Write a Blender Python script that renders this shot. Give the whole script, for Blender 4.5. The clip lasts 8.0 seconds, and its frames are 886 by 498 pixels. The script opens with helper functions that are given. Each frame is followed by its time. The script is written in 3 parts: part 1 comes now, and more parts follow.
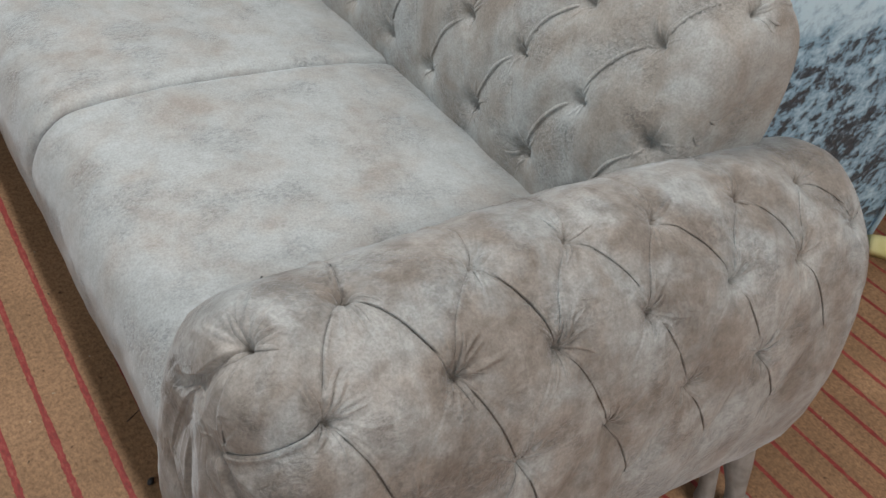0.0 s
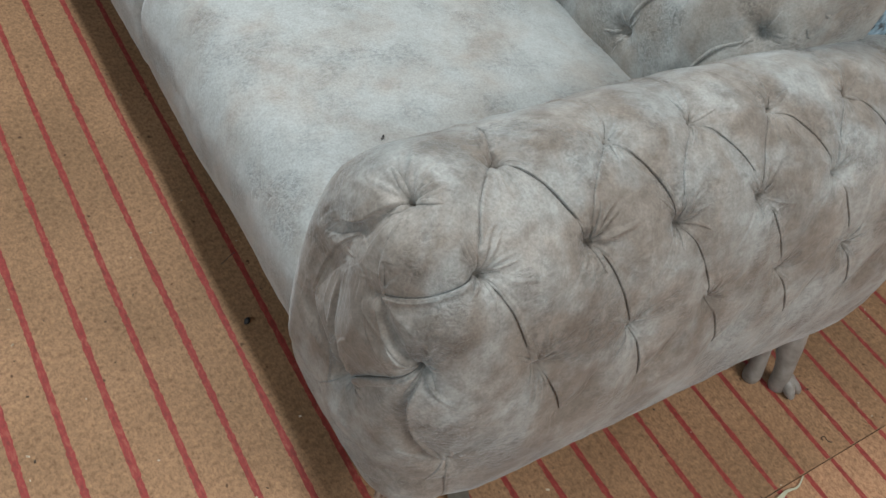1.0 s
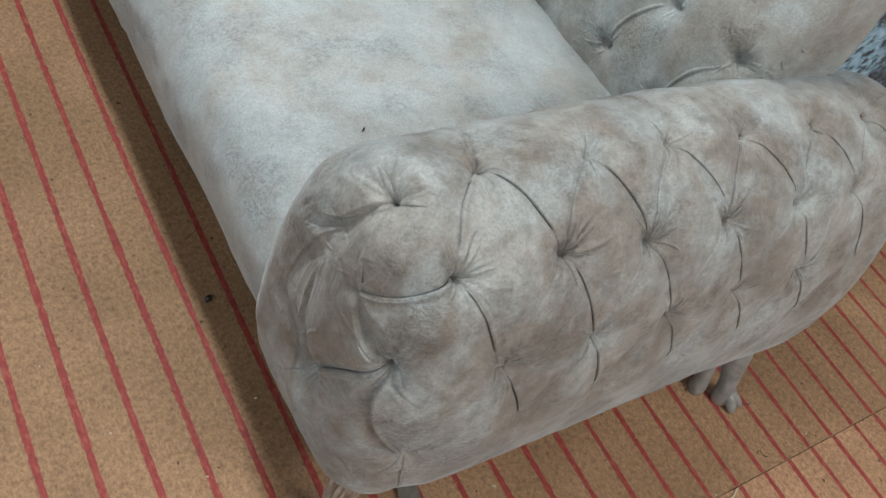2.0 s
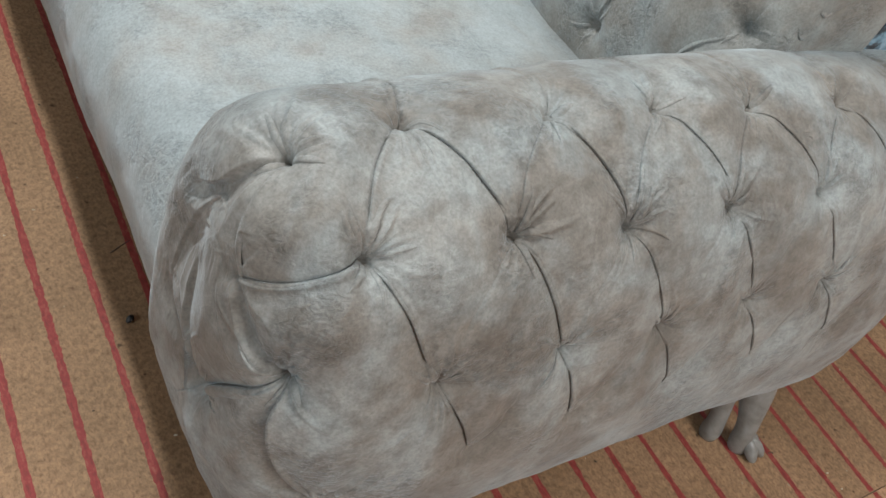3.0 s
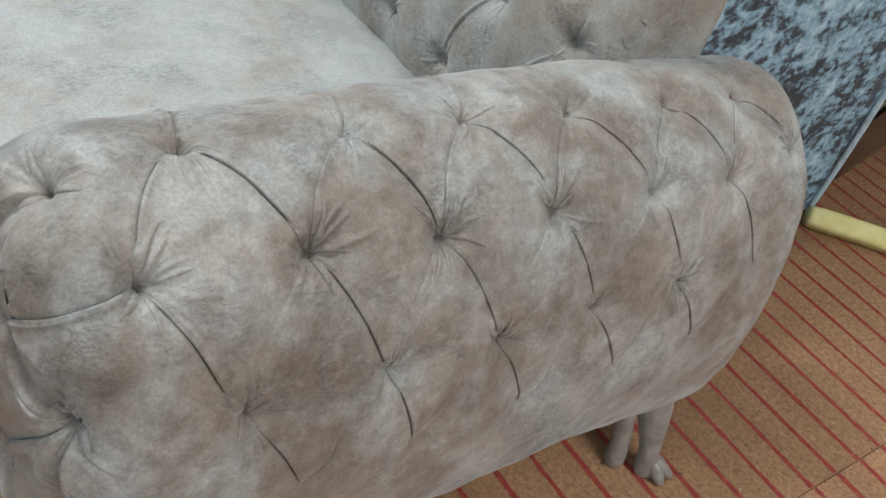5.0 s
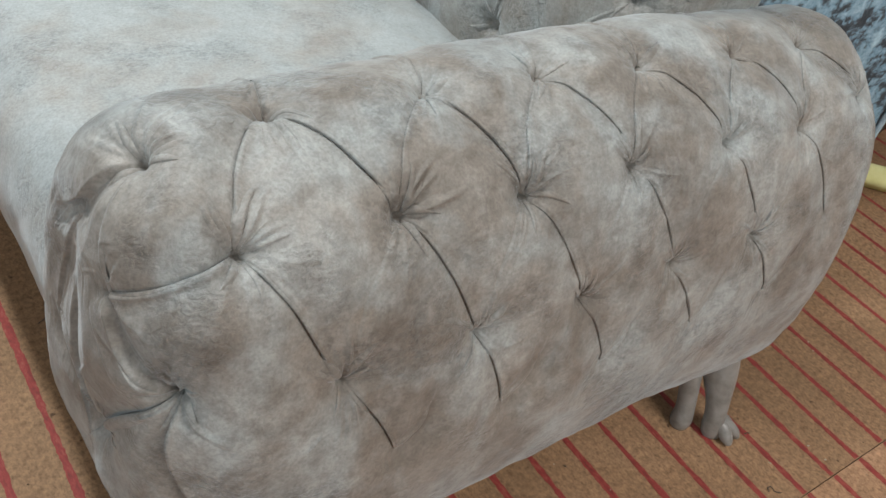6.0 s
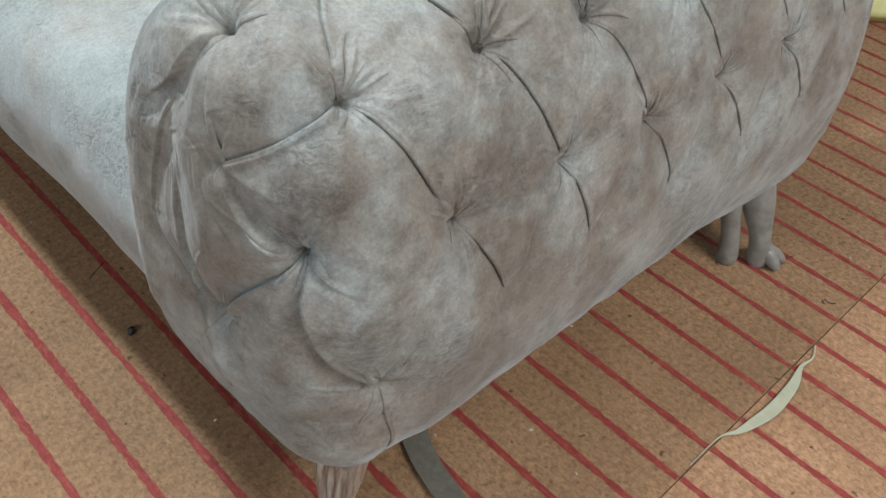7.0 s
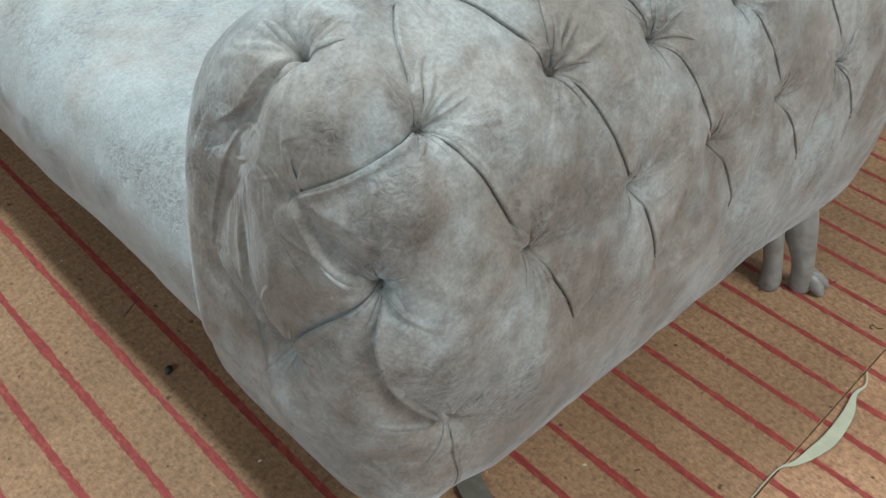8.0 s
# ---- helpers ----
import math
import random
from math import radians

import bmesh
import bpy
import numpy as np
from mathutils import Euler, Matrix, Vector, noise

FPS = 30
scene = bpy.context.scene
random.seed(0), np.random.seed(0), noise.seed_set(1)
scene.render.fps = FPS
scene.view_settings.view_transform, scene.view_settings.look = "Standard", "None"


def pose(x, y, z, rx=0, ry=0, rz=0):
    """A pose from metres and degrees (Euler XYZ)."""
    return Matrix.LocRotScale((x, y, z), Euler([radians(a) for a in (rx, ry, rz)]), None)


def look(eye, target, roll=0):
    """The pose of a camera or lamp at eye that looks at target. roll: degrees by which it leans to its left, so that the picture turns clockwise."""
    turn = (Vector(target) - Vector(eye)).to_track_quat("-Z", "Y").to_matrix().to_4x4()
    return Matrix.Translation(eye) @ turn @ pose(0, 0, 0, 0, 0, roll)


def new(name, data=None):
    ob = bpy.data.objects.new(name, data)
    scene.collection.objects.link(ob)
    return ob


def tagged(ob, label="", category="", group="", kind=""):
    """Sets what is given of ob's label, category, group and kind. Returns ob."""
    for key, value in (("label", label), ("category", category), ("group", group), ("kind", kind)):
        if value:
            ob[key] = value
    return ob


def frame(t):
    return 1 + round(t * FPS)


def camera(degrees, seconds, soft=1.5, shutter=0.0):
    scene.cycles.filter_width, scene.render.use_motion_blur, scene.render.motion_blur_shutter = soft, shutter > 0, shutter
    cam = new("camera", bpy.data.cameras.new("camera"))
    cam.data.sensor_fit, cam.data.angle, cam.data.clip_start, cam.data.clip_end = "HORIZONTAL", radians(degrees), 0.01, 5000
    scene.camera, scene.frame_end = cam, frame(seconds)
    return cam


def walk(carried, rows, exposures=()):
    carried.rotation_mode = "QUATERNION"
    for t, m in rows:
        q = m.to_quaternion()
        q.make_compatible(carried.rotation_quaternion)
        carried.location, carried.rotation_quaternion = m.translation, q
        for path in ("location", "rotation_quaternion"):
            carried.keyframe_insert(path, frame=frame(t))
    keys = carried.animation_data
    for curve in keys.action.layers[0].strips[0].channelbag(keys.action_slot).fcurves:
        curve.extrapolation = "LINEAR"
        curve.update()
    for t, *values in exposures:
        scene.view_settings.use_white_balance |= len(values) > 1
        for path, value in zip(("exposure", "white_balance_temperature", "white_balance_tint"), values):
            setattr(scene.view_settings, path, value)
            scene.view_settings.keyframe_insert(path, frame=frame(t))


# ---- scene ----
from mathutils.kdtree import KDTree

cam = camera(53.4, 8.0)
PATH = [
    (0, (-0.086, 0.31, 1.347), (0.95, 1.472, 0.091), 12.4),
    (0.5, (-0.16, 0.287, 1.37), (0.881, 1.378, 0.057), 15.0),
    (1, (-0.262, 0.358, 1.349), (0.709, 1.326, -0.107), 18.9),
    (1.5, (-0.313, 0.346, 1.365), (0.762, 1.237, -0.068), 22.3),
    (1.7, (-0.317, 0.361, 1.385), (0.765, 1.209, -0.067), 25.9),
    (2.8, (-0.134, 0.402, 1.205), (0.912, 1.359, -0.207), 26.5),
    (3, (-0.097, 0.383, 1.177), (0.939, 1.397, -0.201), 24.1),
    (3.5, (-0.023, 0.341, 1.175), (1.039, 1.409, -0.141), 22.1),
    (4, (0.023, 0.308, 1.191), (1.111, 1.419, -0.066), 20.0),
    (4.2, (0.035, 0.299, 1.192), (1.129, 1.409, -0.061), 19.6),
    (5.3, (0.038, 0.272, 1.15), (1.173, 1.355, -0.09), 17.6),
    (5.5, (0.024, 0.289, 1.14), (1.147, 1.348, -0.134), 17.1),
    (6, (-0.016, 0.303, 1.129), (1.064, 1.399, -0.148), 15.1),
    (6.5, (-0.094, 0.288, 1.072), (1.004, 1.333, -0.232), 9.0),
    (7, (-0.154, 0.311, 1.039), (0.947, 1.293, -0.311), 6.6),
    (7.5, (-0.175, 0.331, 1.01), (0.9, 1.267, -0.392), 6.5),
    (8, (-0.188, 0.372, 1.013), (0.948, 1.389, -0.282), 5.5),
]
EXPOSURES = [(0.0, -0.18, 7050, 15), (1.5, -0.02, 6700, 8), (3.5, 0.0, 6650, 8), (5.5, 0.03, 6900, 11), (6.5, 0.12, 6600, 7), (7.5, 0.19, 6450, 5), (8.0, 0.2, 6300, 3)]
walk(cam, [(t, look(eye, target, roll)) for t, eye, target, roll in PATH], EXPOSURES)

# ---- world, lights, exposure ----
world = bpy.data.worlds.new("world")
world.use_nodes = True
scene.world = world
world.node_tree.nodes["Background"].inputs[0].default_value = (0.75, 0.87, 1.0, 1)
world.node_tree.nodes["Background"].inputs[1].default_value = 0.25


def area(name, m, sx, sy, watts, colour):
    data = bpy.data.lights.new(name, "AREA")
    data.shape, data.size, data.size_y, data.energy, data.color = "RECTANGLE", sx, sy, watts, colour
    ob = new(name, data)
    ob.matrix_world = m
    return ob


# ceiling tube over the seat, placed by the sofa's shadow edges
area("overhead_light", look((0.08, 1.85, 2.62), (0.08, 1.85, 0)), 0.14, 1.3, 53, (0.86, 0.94, 1.0))
# broad fill lamp, added to brighten the arm's outer face and right floor
area("overhead_light", look((1.3, -1.3, 2.62), (1.3, -1.3, 0)), 1.6, 0.7, 74, (0.93, 0.97, 1.0))
area("window_light", look((-2.9, 0.3, 1.75), (0.5, 0.9, 0.5)), 1.5, 1.2, 56, (0.68, 0.86, 1.0))


# ---- materials ----
def nodes_of(name):
    m = bpy.data.materials.new(name)
    m.use_nodes = True
    nt = m.node_tree
    return m, nt, nt.nodes["Principled BSDF"], lambda kind: nt.nodes.new(kind), nt.links.new


def ramp(nt, stops):
    r = nt.nodes.new("ShaderNodeValToRGB")
    e = r.color_ramp.elements
    while len(e) < len(stops):
        e.new(0.5)
    for k, (p, c) in zip(e, stops):
        k.position, k.color = p, (*c, 1)
    return r


def noise_node(nt, scale, detail=4, rough=0.55, dist=0.0, vec=None, stretch=None):
    n = nt.nodes.new("ShaderNodeTexNoise")
    n.inputs["Scale"].default_value, n.inputs["Detail"].default_value = scale, detail
    n.inputs["Roughness"].default_value, n.inputs["Distortion"].default_value = rough, dist
    if vec is not None:
        if stretch:
            mp = nt.nodes.new("ShaderNodeMapping")
            mp.inputs["Scale"].default_value = stretch
            nt.links.new(vec, mp.inputs[0])
            vec = mp.outputs[0]
        nt.links.new(vec, n.inputs["Vector"])
    return n


def mix_col(nt, fac, a, b, mode="MIX"):
    n = nt.nodes.new("ShaderNodeMix")
    n.data_type, n.blend_type = "RGBA", mode
    for sock, val in ((n.inputs[0], fac), (n.inputs[6], a), (n.inputs[7], b)):
        if hasattr(val, "links"):
            nt.links.new(val, sock)
        elif isinstance(val, (int, float)):
            sock.default_value = val
        else:
            sock.default_value = (*val, 1)
    return n.outputs[2]


def bump(nt, height, strength, distance, normal=None):
    b = nt.nodes.new("ShaderNodeBump")
    b.inputs["Strength"].default_value, b.inputs["Distance"].default_value = strength, distance
    nt.links.new(height, b.inputs["Height"])
    if normal is not None:
        nt.links.new(normal, b.inputs["Normal"])
    return b.outputs[0]


def suede(name, dark, mid, light, sheen=0.36, nap_from=0.44, nap_to=0.66, nap_most=0.50, mottle=1.0):
    """Brushed suede: a brown ground, and cool pale patches where the pile lies the other way."""
    m, nt, p, add, link = nodes_of(name)
    co = add("ShaderNodeTexCoord").outputs["Object"]
    big = noise_node(nt, 7, 6, 0.62, 0.3, co)
    r = ramp(nt, [(0.36, dark), (0.5, mid), (0.62, light)])
    link(big.outputs[0], r.inputs[0])
    nap = noise_node(nt, 11, 6, 0.56, 0.3, co, (1.0, 1.0, 0.85))
    napr = ramp(nt, [(nap_from, (0, 0, 0)), (nap_to, (1, 1, 1))])
    link(nap.outputs[0], napr.inputs[0])
    half = mix_col(nt, nap_most, (0, 0, 0), napr.outputs[0])
    col = mix_col(nt, half, r.outputs[0], (0.405, 0.452, 0.462))
    fine = noise_node(nt, 48, 5, 0.62, 0.3, co)
    r2 = ramp(nt, [(0.34, (0.80, 0.785, 0.77)), (0.50, (1.0, 1.0, 1.0)), (0.66, (1.16, 1.17, 1.175))])
    link(fine.outputs[0], r2.inputs[0])
    col = mix_col(nt, mottle, col, r2.outputs[0], "MULTIPLY")
    fibre = noise_node(nt, 260, 4, 0.7, 0.2, co)
    r3 = ramp(nt, [(0.35, (0.83, 0.83, 0.825)), (0.62, (1.12, 1.12, 1.12))])
    link(fibre.outputs[0], r3.inputs[0])
    col = mix_col(nt, 1.0, col, r3.outputs[0], "MULTIPLY")
    p.inputs["Roughness"].default_value = 0.6
    p.inputs["Sheen Weight"].default_value, p.inputs["Sheen Roughness"].default_value = sheen, 0.4
    p.inputs["Sheen Tint"].default_value = (0.84, 0.94, 1.0, 1)
    p.inputs["Specular IOR Level"].default_value = 0.32
    grain = noise_node(nt, 520, 3, 0.6, 0, co)
    creep = noise_node(nt, 42, 5, 0.66, 0.5, co)
    # patches of fine leathery wrinkles
    scuff = noise_node(nt, 135, 4, 0.6, 0.6, co, (0.75, 1.0, 1.2))
    cr = ramp(nt, [(0.36, (0, 0, 0)), (0.60, (1, 1, 1))])
    link(scuff.outputs[0], cr.inputs[0])
    where = noise_node(nt, 11, 3, 0.5, 0, co)
    wr = ramp(nt, [(0.50, (0, 0, 0)), (0.62, (1, 1, 1))])
    link(where.outputs[0], wr.inputs[0])
    crackle = mix_col(nt, wr.outputs[0], (1, 1, 1), cr.outputs[0])
    tone = mix_col(nt, 0.27, (1, 1, 1), crackle)
    link(mix_col(nt, 1.0, col, tone, "MULTIPLY"), p.inputs["Base Color"])
    n1 = bump(nt, grain.outputs[0], 0.25, 0.001)
    n2 = bump(nt, creep.outputs[0], 0.30, 0.005, n1)
    n3 = bump(nt, crackle, 0.6, 0.0018, n2)
    link(n3, p.inputs["Normal"])
    return m


def board(name, gain=1.0, tone=(1.04, 0.99, 0.95)):
    m, nt, p, add, link = nodes_of(name)
    co = add("ShaderNodeTexCoord").outputs["Object"]
    big = noise_node(nt, 3.2, 4, 0.6, 0.4, co)
    r = ramp(nt, [(0.32, (0.215, 0.137, 0.076)), (0.55, (0.283, 0.18, 0.103)), (0.72, (0.325, 0.213, 0.128))])
    link(big.outputs[0], r.inputs[0])
    speck = noise_node(nt, 200, 5, 0.72, 0.3, co, (1.0, 0.6, 1.0))
    sr = ramp(nt, [(0.34, (0.66, 0.61, 0.55)), (0.50, (1.0, 1.0, 1.0)), (0.68, (1.24, 1.22, 1.18))])
    link(speck.outputs[0], sr.inputs[0])
    col = mix_col(nt, 1.0, r.outputs[0], sr.outputs[0], "MULTIPLY")
    blot = noise_node(nt, 88, 5, 0.7, 0.2, co)
    br = ramp(nt, [(0.34, (0.74, 0.71, 0.67)), (0.52, (1.0, 1.0, 1.0)), (0.68, (1.24, 1.23, 1.18))])
    link(blot.outputs[0], br.inputs[0])
    col = mix_col(nt, 1.0, col, br.outputs[0], "MULTIPLY")
    spots = noise_node(nt, 46, 2, 0.5, 0, co)
    pr = ramp(nt, [(0.24, (0.35, 0.30, 0.26)), (0.29, (1, 1, 1))])
    link(spots.outputs[0], pr.inputs[0])
    col = mix_col(nt, 1.0, col, pr.outputs[0], "MULTIPLY")
    rnd = add("ShaderNodeObjectInfo").outputs["Random"]
    tint = ramp(nt, [(0.0, (0.95, 0.97, 0.96)), (1.0, (1.06, 1.0, 0.98))])
    link(rnd, tint.inputs[0])
    col = mix_col(nt, 1.0, col, tuple(gain * q for q in tone), "MULTIPLY")
    link(mix_col(nt, 1.0, col, tint.outputs[0], "MULTIPLY"), p.inputs["Base Color"])
    p.inputs["Roughness"].default_value = 0.75
    link(bump(nt, speck.outputs[0], 0.35, 0.0012), p.inputs["Normal"])
    return m


def stripe_paint(name):
    m, nt, p, add, link = nodes_of(name)
    co = add("ShaderNodeTexCoord").outputs["Object"]
    wear = noise_node(nt, 130, 5, 0.7, 0.3, co, (1.0, 0.4, 1.0))
    r = ramp(nt, [(0.32, (0.17, 0.03, 0.022)), (0.52, (0.29, 0.038, 0.032)), (0.72, (0.35, 0.11, 0.072))])
    link(wear.outputs[0], r.inputs[0])
    link(r.outputs[0], p.inputs["Base Color"])
    p.inputs["Roughness"].default_value = 0.7
    link(bump(nt, wear.outputs[0], 0.3, 0.001), p.inputs["Normal"])
    return m


def velvet(name):
    """Crushed velvet: pale flecks of pile over slate patches, paler towards the top."""
    m, nt, p, add, link = nodes_of(name)
    co = add("ShaderNodeTexCoord").outputs["Object"]
    a = noise_node(nt, 46, 5, 0.62, 0.25, co, (0.7, 1.0, 1.0))
    b = noise_node(nt, 9, 5, 0.6, 0.3, co, (0.8, 1.0, 0.9))
    # colour gets paler between 0.66 and 0.86 m of height
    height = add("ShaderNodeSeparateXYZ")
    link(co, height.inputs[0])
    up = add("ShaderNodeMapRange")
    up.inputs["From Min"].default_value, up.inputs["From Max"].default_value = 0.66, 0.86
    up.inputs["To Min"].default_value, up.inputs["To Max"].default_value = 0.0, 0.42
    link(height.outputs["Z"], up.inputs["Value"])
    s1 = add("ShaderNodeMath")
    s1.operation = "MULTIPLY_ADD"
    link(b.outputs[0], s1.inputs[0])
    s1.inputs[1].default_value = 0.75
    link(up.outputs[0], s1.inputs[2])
    s2 = add("ShaderNodeMath")
    s2.operation = "ADD"
    link(s1.outputs[0], s2.inputs[0])
    link(a.outputs[0], s2.inputs[1])
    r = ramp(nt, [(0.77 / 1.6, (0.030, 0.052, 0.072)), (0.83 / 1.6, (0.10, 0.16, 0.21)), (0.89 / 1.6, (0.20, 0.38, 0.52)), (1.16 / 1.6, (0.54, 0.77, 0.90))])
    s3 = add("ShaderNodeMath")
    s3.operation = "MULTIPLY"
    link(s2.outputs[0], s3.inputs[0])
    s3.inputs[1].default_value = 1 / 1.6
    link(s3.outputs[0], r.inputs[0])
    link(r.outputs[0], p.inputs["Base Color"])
    p.inputs["Roughness"].default_value = 0.45
    p.inputs["Sheen Weight"].default_value, p.inputs["Sheen Roughness"].default_value = 0.15, 0.3
    link(bump(nt, a.outputs[0], 0.6, 0.006), p.inputs["Normal"])
    return m


def plain(name, a, b, scale, rough=0.6, bump=0.2, dist=0.002, metal=0.0):
    m, nt, p, add, link = nodes_of(name)
    co = add("ShaderNodeTexCoord").outputs["Object"]
    n = noise_node(nt, scale, 6, 0.6, 0.3, co)
    r = ramp(nt, [(0.3, a), (0.7, b)])
    link(n.outputs[0], r.inputs[0])
    link(r.outputs[0], p.inputs["Base Color"])
    p.inputs["Roughness"].default_value, p.inputs["Metallic"].default_value = rough, metal
    bp = add("ShaderNodeBump")
    bp.inputs["Strength"].default_value, bp.inputs["Distance"].default_value = bump, dist
    link(noise_node(nt, scale * 6, 4, 0.6, 0, co).outputs[0], bp.inputs["Height"])
    link(bp.outputs[0], p.inputs["Normal"])
    return m


def streaky(name):
    m, nt, p, add, link = nodes_of(name)
    co = add("ShaderNodeTexCoord").outputs["Object"]
    n = noise_node(nt, 120, 4, 0.6, 0.3, co, (1.0, 1.0, 0.08))
    r = ramp(nt, [(0.36, (0.10, 0.055, 0.038)), (0.5, (0.27, 0.205, 0.165)), (0.66, (0.48, 0.43, 0.38))])
    link(n.outputs[0], r.inputs[0])
    link(r.outputs[0], p.inputs["Base Color"])
    p.inputs["Roughness"].default_value = 0.33
    link(bump(nt, n.outputs[0], 0.2, 0.002), p.inputs["Normal"])
    return m


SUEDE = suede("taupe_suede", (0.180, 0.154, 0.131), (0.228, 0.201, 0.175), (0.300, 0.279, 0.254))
# same suede for the back, its brighter lighting put into the base colours
BACKSUEDE = suede("taupe_suede_lit_back", (0.236, 0.208, 0.180), (0.285, 0.262, 0.232), (0.325, 0.308, 0.28), 0.36, 0.42, 0.66, 0.5, 0.5)
# same suede, less mottled; the light on the seat is in its paler colours
LITSEAT = suede("taupe_suede_lit_seat", (0.290, 0.265, 0.238), (0.33, 0.312, 0.286), (0.365, 0.352, 0.33), 0.45, 0.30, 0.58, 0.62, 0.42)
LEG = plain("silvered_leg", (0.17, 0.155, 0.14), (0.30, 0.285, 0.265), 34, 0.38, 0.15)
BOARD = board("tan_board", 1.06)
# slightly paler, pinker sheet; the rest of its gain is painted-in floor light
PALEBOARD = board("pinker_tan_board_lit", 1.38, (1.10, 0.96, 0.96))
RED = stripe_paint("red_stripe_paint")
BLUE = velvet("blue_crushed_velvet")
PALEBLUE = plain("pale_blue_piping", (0.36, 0.50, 0.60), (0.50, 0.66, 0.76), 60, 0.5, 0.3, 0.002)
FOAM = plain("yellow_foam", (0.62, 0.60, 0.25), (0.75, 0.72, 0.38), 20, 0.8, 0.3, 0.003)
STRAP = plain("grey_webbing", (0.115, 0.105, 0.085), (0.165, 0.155, 0.125), 80, 0.7, 0.3, 0.001)
RIBBON = plain("cream_strip", (0.43, 0.43, 0.31), (0.53, 0.53, 0.40), 40, 0.7, 0.2, 0.001)
LEGWOOD = streaky("silvered_wood")
DARKWOOD = plain("dark_board", (0.06, 0.04, 0.03), (0.13, 0.085, 0.06), 12, 0.6, 0.2, 0.002)
HARDBOARD = plain("brown_hardboard", (0.085, 0.05, 0.035), (0.15, 0.095, 0.065), 9, 0.55, 0.2, 0.002)
BLACK = plain("black_plastic", (0.012, 0.012, 0.014), (0.03, 0.03, 0.032), 20, 0.5, 0.1, 0.001)
WALL = plain("wall_paint", (0.62, 0.62, 0.60), (0.70, 0.70, 0.68), 3, 0.8, 0.1, 0.002)


CRUMB, nt, shader, _add, _link = nodes_of("wood_crumbs")
crumb_ramp = ramp(nt, [(0.0, (0.05, 0.035, 0.025)), (0.4, (0.16, 0.10, 0.06)), (0.6, (0.42, 0.33, 0.22)), (1.0, (0.62, 0.55, 0.44))])
_link(_add("ShaderNodeNewGeometry").outputs["Random Per Island"], crumb_ramp.inputs[0])
_link(crumb_ramp.outputs[0], shader.inputs["Base Color"])
shader.inputs["Roughness"].default_value = 0.8


# ---- mesh helpers ----
def mesh_ob(name, verts, faces, material, parent=None, label="", smooth=True):
    me = bpy.data.meshes.new(name)
    me.from_pydata([tuple(v) for v in verts], [], [tuple(f) for f in faces])
    me.materials.append(material)
    if smooth:
        me.polygons.foreach_set("use_smooth", [True] * len(me.polygons))
    me.update()
    ob = new(name, me)
    if parent:
        ob.parent = parent
    if label:
        tagged(ob, label)
    return ob


def part(name, bm, material, parent, label="", smooth=False):
    me = bpy.data.meshes.new(name)
    bm.to_mesh(me)
    bm.free()
    me.materials.append(material)
    if smooth:
        me.polygons.foreach_set("use_smooth", [True] * len(me.polygons))
    ob = new(name, me)
    if parent:
        ob.parent = parent
    if label:
        tagged(ob, label)
    return ob


def box_bm(x0, x1, y0, y1, z0, z1, bevel=0.0, seg=2):
    bm = bmesh.new()
    bmesh.ops.create_cube(bm, size=1)
    for v in bm.verts:
        v.co = Vector(((x0 + x1) / 2 + v.co.x * (x1 - x0), (y0 + y1) / 2 + v.co.y * (y1 - y0), (z0 + z1) / 2 + v.co.z * (z1 - z0)))
    if bevel:
        bmesh.ops.bevel(bm, geom=bm.edges[:], offset=bevel, segments=seg, affect="EDGES", profile=0.5)
    return bm


def empty(name, loc, label, category, group="", kind=""):
    e = new(name)
    e.location = loc
    return tagged(e, label, category, group, kind)


def spline(points, n, closed=True):
    """n points at even steps on a Catmull-Rom curve."""
    p = np.array(points, float)
    k = len(p)
    out = []
    last = k if closed else k - 1
    for i in range(last):
        a, b, c, d = (p[(i + j) % k] if closed else p[min(max(i + j, 0), k - 1)] for j in (-1, 0, 1, 2))
        for t in np.linspace(0, 1, 24, endpoint=False):
            out.append(0.5 * (2 * b + (c - a) * t + (2 * a - 5 * b + 4 * c - d) * t * t + (3 * b - a - 3 * c + d) * t ** 3))
    if closed:
        out.append(out[0])
    else:
        out.append(p[-1])
    out = np.array(out)
    s = np.concatenate([[0], np.cumsum(np.linalg.norm(np.diff(out, axis=0), axis=1))])
    t = np.linspace(0, s[-1], n, endpoint=not closed)
    return np.stack([np.interp(t, s, out[:, j]) for j in range(out.shape[1])], 1)


